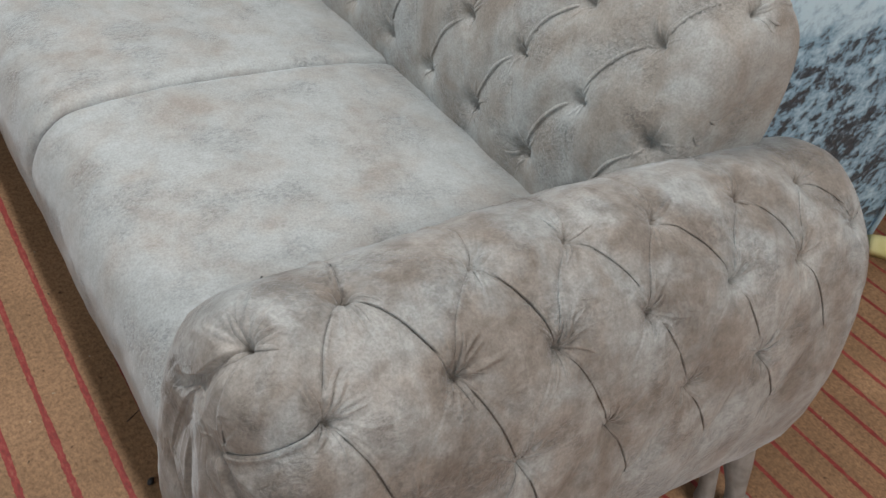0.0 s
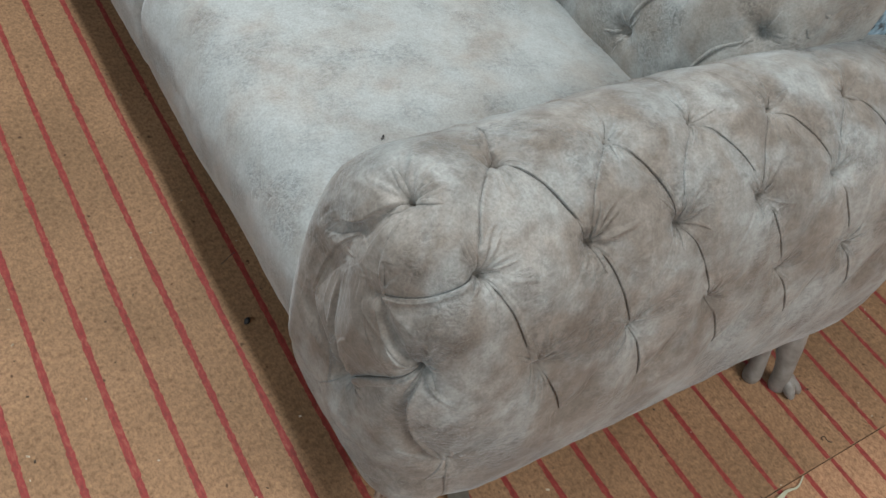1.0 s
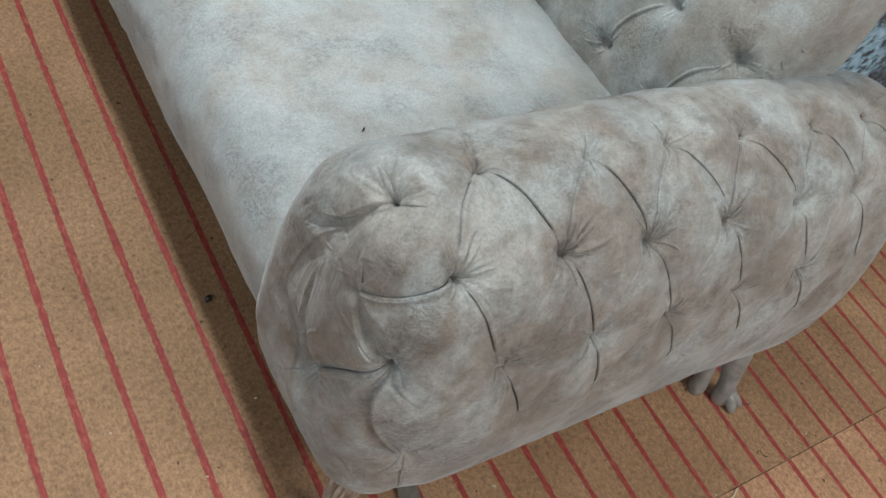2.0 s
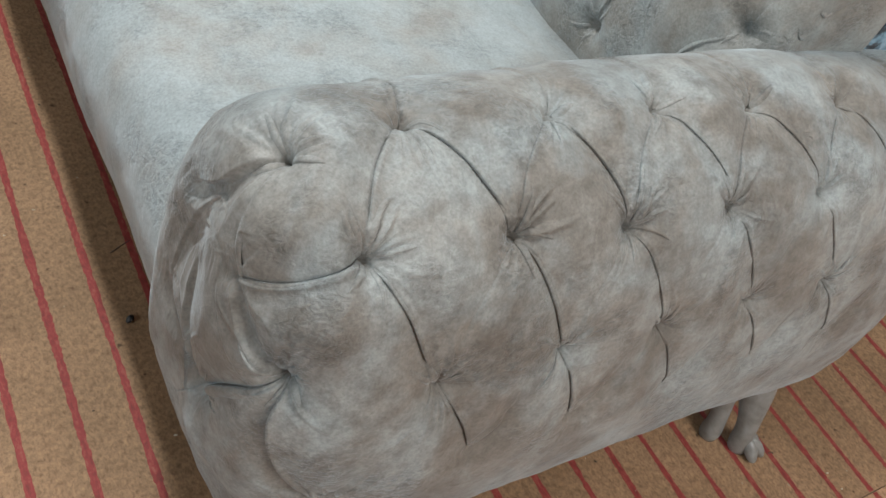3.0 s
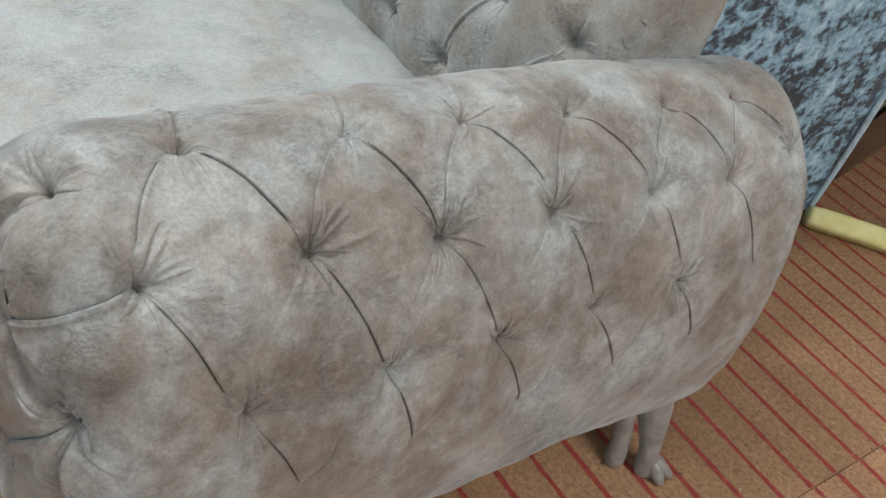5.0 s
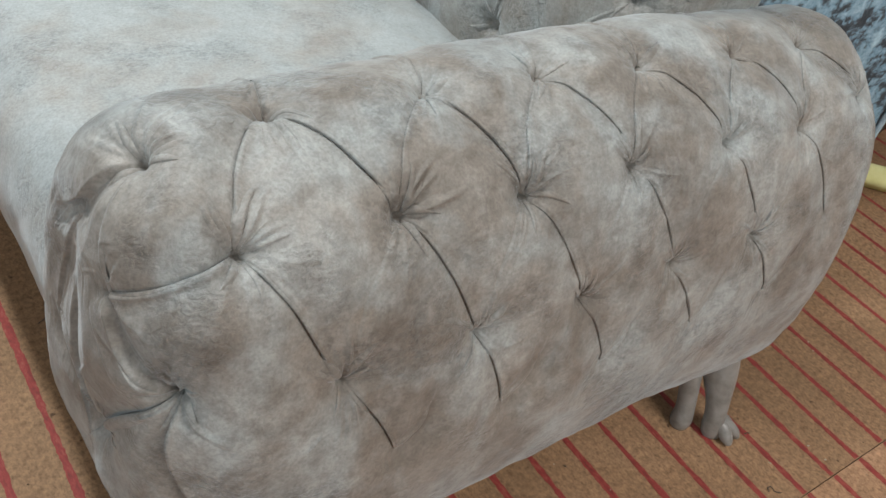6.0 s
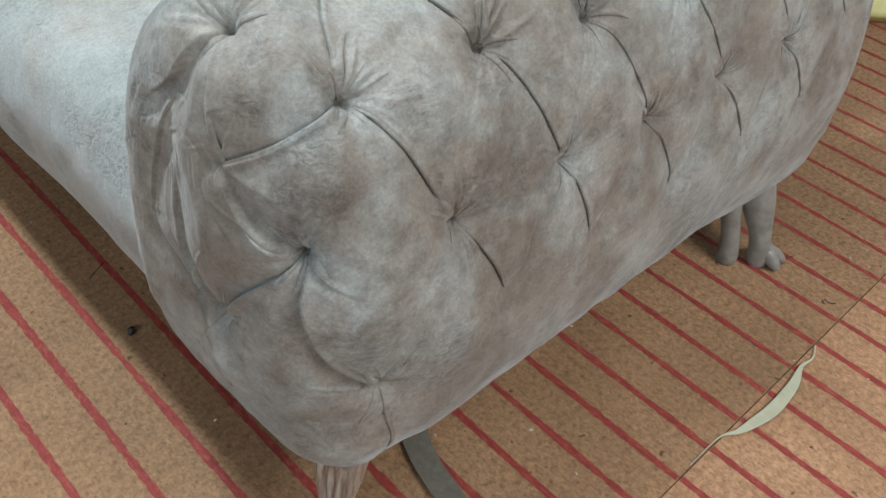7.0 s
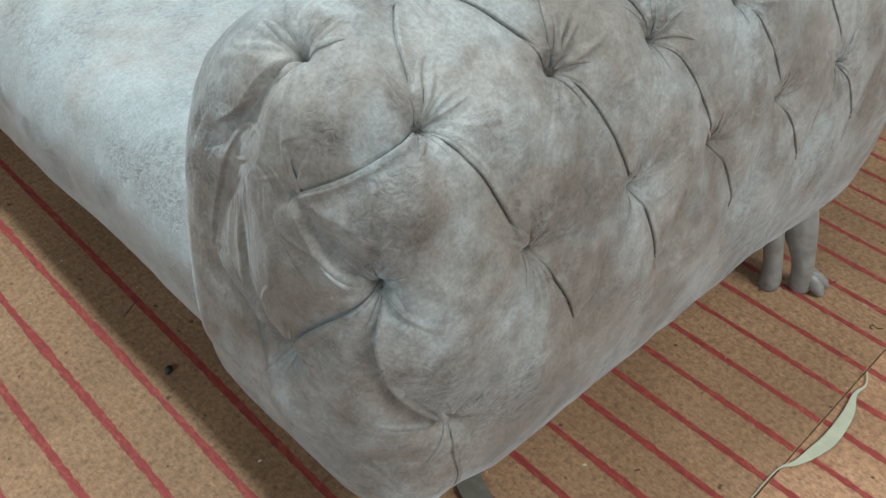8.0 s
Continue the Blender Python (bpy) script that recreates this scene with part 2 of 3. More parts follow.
def roll_grid(profile, spine, s0, s1, radius, step, swap=False, fine=None):
    """A body with a closed cross-section swept from s0 to s1, its ends rounded and closed: rings of points and their normals."""
    perim = np.linalg.norm(np.diff(np.array(profile + profile[:1]), axis=0), axis=1).sum()
    ring = spline(profile, int(perim / step))
    if fine:
        # the part of the ring that cannot be seen is kept coarse
        ring = np.concatenate([ring[:fine[0](ring)], ring[fine[0](ring)::4]])
    tang = np.roll(ring, -1, 0) - np.roll(ring, 1, 0)
    side = np.stack([tang[:, 1], -tang[:, 0]], 1)
    side /= np.linalg.norm(side, axis=1)[:, None]
    a, b = np.array(spine[0]), np.array(spine[1])
    t = np.clip(((ring - a) @ (b - a)) / ((b - a) @ (b - a)), 0, 1)
    axis = a + t[:, None] * (b - a)
    away = ring - axis
    if (side * away).sum() < 0:
        side = -side
    half = np.linalg.norm(away, axis=1)
    caps = np.linspace(0.02, 1, max(int(half.mean() / step), 4))
    bend = np.linspace(0, math.pi / 2, max(int(radius * 1.57 / step), 4))
    ends = [(0.0, f, 0.0) for f in caps[:-1]] + [(radius * (1 - math.cos(q)), 1.0, math.sin(q)) for q in bend]
    pts, nor = [], []

    def add(s, f, q, way):
        r = np.maximum(half - radius * (1 - q), 0.01) * f
        p = axis + away / half[:, None] * r[:, None]
        k = q if f == 1.0 else 0.0
        n = np.concatenate([side * k, np.full((len(p), 1), way * math.sqrt(max(1 - k * k, 0)))], 1)
        pts.append(np.stack([p[:, 0], np.full(len(p), s), p[:, 1]] if swap else [np.full(len(p), s), p[:, 0], p[:, 1]], 1))
        nor.append(np.stack([n[:, 0], n[:, 2], n[:, 1]] if swap else [n[:, 2], n[:, 0], n[:, 1]], 1))

    for d, f, q in ends:
        add(s0 + d, f, q, -1)
    for s in np.arange(s0 + radius + step, s1 - radius - step / 2, step):
        add(s, 1, 1, 0)
    for d, f, q in reversed(ends):
        add(s1 - d, f, q, 1)
    return np.array(pts), np.array(nor)


def grid_faces(r, c, flip):
    i, j = np.meshgrid(np.arange(r - 1), np.arange(c), indexing="ij")
    k = (j + 1) % c
    f = np.stack([i * c + j, i * c + k, (i + 1) * c + k, (i + 1) * c + j], 2).reshape(-1, 4)
    f = f[:, ::-1] if flip else f
    return [tuple(q) for q in f.tolist()] + [tuple(range(c)), tuple(range((r - 1) * c, r * c))]


def tuft(g, n, buttons, pleats, puff=0.015, reach=0.03, dimple=0.021, hole=0.0085, funnel=0.008, bowl=0.029, deep=(), flats=(), seed=1, fold=0.0022, wrinkle=0.0046, creases=0):
    """Pushes a grid out into pillows between pleats, pulls it in at the buttons and lays folds and puckers round them."""
    rng = np.random.RandomState(seed)
    rows, cols = g.shape[:2]
    v, nn = g.reshape(-1, 3), n.reshape(-1, 3)
    few, fewn = v[::3], nn[::3]

    tree = KDTree(len(few))
    for i, p in enumerate(few):
        tree.insert(p, i)
    tree.balance()

    def snap(p):
        i = tree.find(p)[1]
        return few[i], fewn[i]

    bpos = [snap(np.array(b)) for b in buttons]
    lines, weight, side, paths = [], [], [], []
    for a, b, w, *bow in pleats:
        soft = bow[1] if len(bow) > 1 else 1.0
        tuck = bow[2] if len(bow) > 2 else 0.0
        pa, pb = np.array(a, float), np.array(b, float)
        long = np.linalg.norm(pb - pa)
        cross = np.cross(pb - pa, snap((pa + pb) / 2)[1])
        cross /= np.linalg.norm(cross) + 1e-9
        arch = (bow[0] if bow else 0.0) * long
        raw = [snap(pa + (pb - pa) * t + cross * arch * math.sin(math.pi * t)) for t in np.linspace(0, 1, 17)]
        pts, nor = np.array([q for q, _ in raw]), np.array([q for _, q in raw])
        for _ in range(6):
            pts[1:-1] = (pts[:-2] + 2 * pts[1:-1] + pts[2:]) / 4
            nor[1:-1] = (nor[:-2] + 2 * nor[1:-1] + nor[2:]) / 4
        m = max(int(long / 0.0015), 8)
        t = np.linspace(0, 1, m)
        base = np.linspace(0, 1, 17)
        path = np.stack([np.interp(t, base, pts[:, j]) for j in range(3)], 1)
        for _ in range(12):
            path[1:-1] = (path[:-2] + 2 * path[1:-1] + path[2:]) / 4
        up = np.stack([np.interp(t, base, nor[:, j]) for j in range(3)], 1)
        cr = np.cross(np.gradient(path, axis=0), up)
        cr /= np.linalg.norm(cr, axis=1)[:, None] + 1e-9
        if not tuck:
            paths.append((path, up, cr, w))
        for q, c, k in zip(path, cr, t):
            lines.append(q)
            weight.append((min(w, 1) * soft, w * min(1, 0.35 + 1.3 * math.sin(math.pi * min(k * 0.9 + 0.05, 1))), tuck * min(1, 0.3 + 1.4 * math.sin(math.pi * k))))
            side.append(c)
    lines, weight, side = np.array(lines), np.array(weight), np.array(side)
    bp = np.array([p for p, _ in bpos])
    disp, calm, free = np.zeros(len(v)), np.zeros(len(v)), np.ones(len(v))
    size = 3 * cols
    for i in range(0, len(v), size):
        q = v[i:i + size]
        lo, hi = q.min(0) - 0.07, q.max(0) + 0.07
        near = np.where(((lines > lo) & (lines < hi)).all(1))[0]
        db = np.sqrt(((q[:, None] - bp[None]) ** 2).sum(2)).min(1)
        valley = np.exp(-(db / bowl) ** 1.3)
        foldline = 0
        if len(near):
            rough = near[::5]
            d = np.sqrt(((q[:, None] - lines[rough][None]) ** 2).sum(2))
            valley = np.maximum(valley, ((0.06 + 0.63 * weight[rough, 0])[None] * np.exp(-(d / reach) ** 1.6)).max(1))
            close = np.where(d.min(1) < 0.03)[0]
            free[i:i + size] = 1 - 0.85 * (np.minimum(weight[rough, 1], 1)[None] * np.exp(-(d / 0.0075) ** 2)).max(1)
            foldline = np.zeros(len(q))
            for c in range(0, len(close), 1500):
                ids = close[c:c + 1500]
                qq = q[ids]
                some = near[((lines[near] > qq.min(0) - 0.035) & (lines[near] < qq.max(0) + 0.035)).all(1)]
                dd = ((qq[:, None] - lines[some][None]) ** 2).sum(2)
                k = some[(np.sqrt(dd) + (1 - weight[some, 0])[None] * 0.006).argmin(1)]
                off = qq - lines[k]
                sg = (off * side[k]).sum(1)
                dist = np.sqrt((off ** 2).sum(1))
                over = np.maximum(dist - np.abs(sg), 0)
                w = weight[k, 1] * np.exp(-(over / 0.006) ** 2)
                step = np.clip(sg / 0.0012, -1, 1)
                lap = weight[k, 2] * np.exp(-(over / 0.008) ** 2) * np.clip(sg / 0.0022, -1, 1) * np.exp(-np.abs(sg) / 0.015)
                foldline[ids] = lap + fold * w * (-0.4 * step * np.exp(-np.abs(sg) / 0.0045) - 1.15 * np.exp(-((sg - 0.0006) / 0.0015) ** 2) + 0.5 * np.exp(-((sg + 0.0033) / 0.0022) ** 2))
        calm[i:i + size] = puff * (1 - valley) - dimple * np.exp(-db / hole) - funnel * np.exp(-(db / 0.017) ** 1.4)
        disp[i:i + size] = calm[i:i + size] + foldline
    for b, (p, bn) in enumerate(bpos):
        d = np.sqrt(((v - p) ** 2).sum(1))
        for k, more in deep:
            if k == b:
                sink = more * np.exp(-(d / 0.016) ** 1.3)
                disp -= sink
                calm -= sink
        ids = np.where(d < 0.085)[0]
        e1 = np.cross(bn, (0.3, 0.2, 0.9))
        e1 /= np.linalg.norm(e1)
        e2 = np.cross(bn, e1)
        rel = v[ids] - p
        x, y = rel @ e1, rel @ e2
        lead, force = math.atan2(e2[2], e1[2]) + rng.normal(0, 0.3), rng.uniform(0.55, 1.25)
        # two fans of gathers, up and down, and a few stray folds
        fans = [(lead + q + rng.normal(0, 0.06), 1.0) for q in np.linspace(-0.85, 0.85, 6)]
        fans += [(lead + math.pi + q + rng.normal(0, 0.12), 0.5) for q in np.linspace(-0.5, 0.5, 3)]
        fans += [(rng.uniform(0, 2 * math.pi), 0.7) for _ in range(2)]
        for a, gain in fans:
            long, amp, wid = rng.uniform(0.030, 0.076), gain * force * rng.uniform(0.4, 1.1) * wrinkle, rng.uniform(0.0011, 0.0017)
            bend = rng.uniform(-5, 5)
            u = x * math.cos(a) + y * math.sin(a)
            w = -x * math.sin(a) + y * math.cos(a) - bend * u * u
            f = np.clip(u / 0.006, 0, 1) * np.clip((long - u) / (0.75 * long), 0, 1)
            z = (w / (wid + 0.042 * np.maximum(u, 0))) ** 2
            fold_up = amp * f * (1 - 1.3 * z) * np.exp(-z) * free[ids]
            disp[ids] += fold_up
            calm[ids] += fold_up
    for centre, size, sunk in flats:
        dent = sunk * np.exp(-((v - snap(np.array(centre))[0]) ** 2).sum(1) / size ** 2)
        disp -= dent
        calm -= dent
    for k in range(creases):
        c = rng.randint(len(v))
        e1 = np.cross(nn[c], rng.normal(size=3))
        e1 /= np.linalg.norm(e1)
        e2 = np.cross(nn[c], e1)
        ids = np.where(((v - v[c]) ** 2).sum(1) < 0.03 ** 2)[0]
        rel = v[ids] - v[c]
        x, y = rel @ e1, rel @ e2
        long, wid = rng.uniform(0.010, 0.026), rng.uniform(0.0018, 0.0035)
        z = ((y - rng.uniform(-8, 8) * x * x) / wid) ** 2
        disp[ids] += rng.uniform(0.0004, 0.0011) * np.exp(-(x / long) ** 4) * (1 - 1.3 * z) * np.exp(-z)
    # crisp gathers of cloth radiating from each button
    gathers = []
    for p, bn in bpos:
        e1 = np.cross(bn, (0.3, 0.2, 0.9))
        e1 /= np.linalg.norm(e1)
        e2 = np.cross(bn, e1)
        lead = math.atan2(e2[2], e1[2]) + rng.normal(0, 0.2)
        fan = [lead + q + rng.normal(0, 0.09) for q in (-1.25, -0.8, -0.4, 0.05, 0.4, 0.85)]
        fan += [lead + math.pi + q + rng.normal(0, 0.1) for q in (-0.5, 0.35)]
        local = np.where(((v - p) ** 2).sum(1) < 0.075 ** 2)[0]
        if len(local) < 200:
            continue
        lv, ln, ld = v[local], nn[local], disp[local]
        few_folds = []
        for a in fan:
            long, bend = rng.uniform(0.024, 0.056), rng.uniform(-7, 7)
            us = np.linspace(0.005, long, 12)
            raw = [p + e1 * (u * math.cos(a) - bend * u * u * math.sin(a)) + e2 * (u * math.sin(a) + bend * u * u * math.cos(a)) for u in us]
            ks = [((lv - q) ** 2).sum(1).argsort()[:4] for q in raw]
            path = np.array([lv[k].mean(0) for k in ks])
            up = np.array([ln[k].mean(0) for k in ks])
            h = np.array([ld[k].mean() for k in ks])
            for _ in range(2):
                path[1:-1] = (path[:-2] + 2 * path[1:-1] + path[2:]) / 4
                h[1:-1] = (h[:-2] + 2 * h[1:-1] + h[2:]) / 4
            cr = np.cross(np.gradient(path, axis=0), up)
            cr /= np.linalg.norm(cr, axis=1)[:, None] + 1e-9
            if rng.rand() < 0.5:
                cr = -cr
            few_folds.append((path, up, cr, rng.uniform(0.25, 0.95), h + 0.0002))
        gathers.append(few_folds)
    lips = []
    for path, up, cr, w in paths:
        h = np.array([calm[3 * tree.find(p)[1]] for p in path[::3]])
        for _ in range(4):
            h[1:-1] = (h[:-2] + 2 * h[1:-1] + h[2:]) / 4
        h = h + 0.0009
        lips.append((path[::3], up[::3], cr[::3], w, h))
    return (v + nn * disp[:, None]).reshape(g.shape), (lips, gathers)


LIP = ((-0.0105, -0.0065), (-0.0065, -0.0006), (-0.0034, 0.0016), (-0.0014, 0.0020), (0.0004, 0.0014), (0.0010, 0.0002), (0.0006, -0.0014), (-0.0004, -0.0034))


def pleat_lips(folds, material, parent, seed):
    """The rolled edge of cloth along each pleat, lying over the groove beside it, and the gathers at each button."""
    lips, gathers = folds
    c = len(LIP)

    def strip(v, f, path, up, cr, h, sizes, wide):
        o = len(v)
        for i in range(len(path)):
            n = up[i] / (np.linalg.norm(up[i]) + 1e-9)
            a = sizes[i]
            for s, z in LIP:
                v.append(path[i] + cr[i] * s * (wide + (1 - wide) * a) + n * (h[i] + z * a - 0.0012 * (1 - a)))
        f += [(o + i * c + k, o + i * c + k + 1, o + (i + 1) * c + k + 1, o + (i + 1) * c + k) for i in range(len(path) - 1) for k in range(c - 1)]

    for j, (path, up, cr, w, h) in enumerate(lips):
        m = len(path)
        if w < 0.3 or m < 6:
            continue
        v, f = [], []
        sizes = [1.25 * min(1.25 if w < 2 else 1.9, w) * min(1, 0.3 + 4.0 * t, 0.3 + 3.0 * (1 - t)) * (0.85 + 0.3 * noise.noise(Vector((j * 3.1 + seed, t * 4, 0)))) for t in np.linspace(0, 1, m)]
        strip(v, f, path, up, cr, h, sizes, 0.45)
        mesh_ob("pleat", v, f, material, parent)
    for few_folds in gathers:
        for path, up, cr, w, h in few_folds:
            v, f = [], []
            t = np.linspace(0, 1, len(path))
            strip(v, f, path, up, cr, h + 0.0006, 2.1 * w * np.minimum(1, 0.5 + 2 * t) * (1 - t) ** 0.7, 0.3)
            mesh_ob("gather", v, f, material, parent)


def wave(g, n, amp, scale, seed=0.0):
    v = g.reshape(-1, 3)
    off = Vector((seed, 0, 0))
    d = np.array([noise.noise(Vector(p) * scale + off) for p in v])
    return g + n * (amp * d).reshape(g.shape[0], g.shape[1], 1)


def grid_ob(name, g, n, material, parent, label=""):
    m = np.cross(np.gradient(g, axis=0), np.gradient(g, axis=1))
    return mesh_ob(name, g.reshape(-1, 3), grid_faces(g.shape[0], g.shape[1], (m * n).sum() > 0), material, parent, label)


def tube_ob(name, path, radii, material, parent, sides=16, flute=0.0, count=0, flat=1.0):
    """A body of round sections of those radii along a path, its ends closed."""
    p = spline([(*a, r) for a, r in zip(path, radii)], 8 * len(path), closed=False)
    v = []
    for i in range(len(p)):
        t = Vector(p[min(i + 1, len(p) - 1)][:3] - p[max(i - 1, 0)][:3]).normalized()
        e1 = t.cross(Vector((0, 1, 0) if abs(t.y) < 0.9 else (1, 0, 0))).normalized()
        e2 = t.cross(e1)
        for k in range(sides):
            a = 2 * math.pi * k / sides
            r = p[i][3] * (1 + flute * math.cos(count * a))
            v.append(Vector(p[i][:3]) + e1 * r * math.cos(a) + e2 * r * flat * math.sin(a))
    m = len(p)
    f = [(i * sides + k, i * sides + (k + 1) % sides, (i + 1) * sides + (k + 1) % sides, (i + 1) * sides + k) for i in range(m - 1) for k in range(sides)]
    return v, f + [tuple(reversed(range(sides))), tuple(range((m - 1) * sides, m * sides))]


# ---- setting ----
PITCH, STRIPE_X, SEAM_Y = 0.0785, 0.231, 0.517
X0, X1, Y0, Y1 = -3.0, 4.0, -3.0, 5.0
floor = tagged(part("floor", box_bm(X0, X1, Y0, Y1, -0.1, -0.004), DARKWOOD, None), "floor covered with tan board sheets", "floor", kind="structure")
part("floor_sheet", box_bm(X0, X1, SEAM_Y + 0.0005, Y1, -0.003, 0.0), BOARD, floor, "tan board sheet with red stripes")
part("floor_sheet", box_bm(X0, X1, Y0, SEAM_Y - 0.0012, -0.003, 0.0003), PALEBOARD, floor, "slightly paler, pinker board sheet with red stripes, brightened as lit floor")


def stripe(x, y0, y1, z, seed):
    ys = [y for y in np.arange(max(y0, -0.3), min(y1, 2.6), 0.006)]
    ys = [y0] + ys + [y1]
    v, f = [], []
    for y in ys:
        w = 0.0058 + 0.0016 * noise.noise(Vector((seed, y * 9, 0))) + 0.0014 * noise.noise(Vector((seed, y * 70, 3))) + 0.0019 * noise.noise(Vector((seed, y * 230, 5)))
        c = x + 0.0022 * noise.noise(Vector((seed + 40, y * 2.2, 7)))
        for a in (-w, w):
            v.append((c + a, y, z))
    for i in range(len(ys) - 1):
        f.append((2 * i, 2 * i + 1, 2 * i + 3, 2 * i + 2))
    mesh_ob("stripe", v, f, RED, floor, smooth=False)


for k in range(-40, 48):
    x = STRIPE_X + k * PITCH
    stripe(x, SEAM_Y + 0.002, Y1, 0.0005, k * 1.37)
    stripe(x + 0.004, Y0, SEAM_Y - 0.002, 0.0008, k * 1.91 + 60)
# unseen walls and ceiling, added to close the room and bounce light
for name, dims in (("wall_north", (X0, X1, Y1, Y1 + 0.15, 0, 2.7)), ("wall_south", (X0, X1, Y0 - 0.15, Y0, 0, 2.7)), ("wall_west", (X0 - 0.15, X0, Y0 - 0.15, Y1 + 0.15, 0, 2.7)), ("wall_east", (X1, X1 + 0.15, Y0 - 0.15, Y1 + 0.15, 0, 2.7)), ("ceiling", (X0 - 0.15, X1 + 0.15, Y0 - 0.15, Y1 + 0.15, 2.7, 2.8))):
    tagged(part(name, box_bm(*dims), WALL, None), "unseen plain off-white room surface, added to bounce light", "ceiling" if name == "ceiling" else "wall", kind="structure")

# ---- sofa ----
MID = 1.70
sofa = empty("sofa", (0, 0, 0), "taupe suede sofa with deep diamond-tufted rolled arms on carved legs", "sofa")
ARM = [(0.80, 0.168), (0.752, 0.188), (0.716, 0.230), (0.699, 0.28), (0.695, 0.34), (0.698, 0.41), (0.722, 0.515), (0.768, 0.622), (0.862, 0.684), (0.930, 0.682), (0.985, 0.646), (1.022, 0.58), (1.035, 0.48), (1.035, 0.30), (1.03, 0.18), (1.00, 0.160), (0.88, 0.158)]
A = [(0.187, 0.879, 0.676), (0.306, 0.892, 0.691), (0.472, 0.879, 0.688), (0.618, 0.873, 0.697), (0.763, 0.859, 0.694), (0.935, 0.851, 0.697), (1.09, 0.85, 0.69)]
B = [(0.234, 0.784, 0.638), (0.391, 0.780, 0.637), (0.538, 0.763, 0.633), (0.692, 0.759, 0.636), (0.855, 0.752, 0.632), (1.015, 0.750, 0.625), (1.16, 0.79, 0.61)]
C = [(0.177, 0.764, 0.510), (0.314, 0.735, 0.502), (0.471, 0.729, 0.499), (0.619, 0.724, 0.494), (0.766, 0.712, 0.499), (0.925, 0.710, 0.495), (1.08, 0.715, 0.49)]
D = [(0.236, 0.736, 0.347), (0.375, 0.694, 0.404), (0.511, 0.692, 0.410), (0.668, 0.687, 0.397), (0.828, 0.679, 0.397), (0.983, 0.677, 0.398)]
C0 = (0.146, 0.848, 0.392)
pl = []
for i in range(1, 7):
    pl.append((A[i], B[i], 1.0 if i < 3 else 0.62, -0.075))
    pl.append((A[i], B[i - 1], 0.9 if i == 1 else 0.5, 0.12))
    pl.append((A[i], (A[i][0] + 0.012, 0.945, 0.694), 1.5, 0.0, 0.3))
    pl.append(((A[i][0] + 0.012, 0.945, 0.694), (A[i][0] + 0.014, 1.03, 0.52), 1.6, 0.0, 0.25))
for i in range(6):
    pl.append((B[i], C[i + 1], 0.85 if i < 2 else 0.55, -0.03))
    if i:
        pl.append((B[i], C[i], 0.25, 0.12))
for i in range(1, 6):
    pl.append((C[i], D[i], 0.85 if i < 3 else 0.6, -0.05))
    pl.append((D[i], tuple(0.6 * np.array(D[i]) + 0.4 * np.array(C[i + 1])), 0.95, 0.12))
EDGE = (0.160, 0.833, 0.583)
# the front: cloth laid over itself in tucks (weight, bow, softness, step)
MIDWAY = (0.186, 0.762, 0.415)
pl += [(A[0], (0.168, 0.945, 0.59), 1.0, -0.12, 1.0, 0.0085), (A[0], EDGE, 0.4, 0.0), ((0.163, 0.848, 0.62), EDGE, 0.6, 0.0, 0.5, 0.0050), (EDGE, C[0], 1.0, 0.08, 0.8, 0.0085), (B[0], EDGE, 1.3, -0.06), (C[0], C0, 2.6, 0.03), (C[0], MIDWAY, 1.2, 0.05, 0.9, -0.0048), (MIDWAY, D[0], 1.2, 0.08, 0.9, -0.0042), (C0, (0.15, 0.945, 0.45), 0.9, 0.08, 0.8, 0.0070), (C0, (0.148, 0.905, 0.52), 0.6, -0.1, 0.6, -0.0035), ((0.150, 0.90, 0.61), (0.148, 0.945, 0.47), 0.7, 0.1, 0.6, 0.0040), (C0, (0.15, 0.90, 0.31), 0.5, 0.0), (D[0], (0.243, 0.73, 0.23), 0.5, 0.0)]


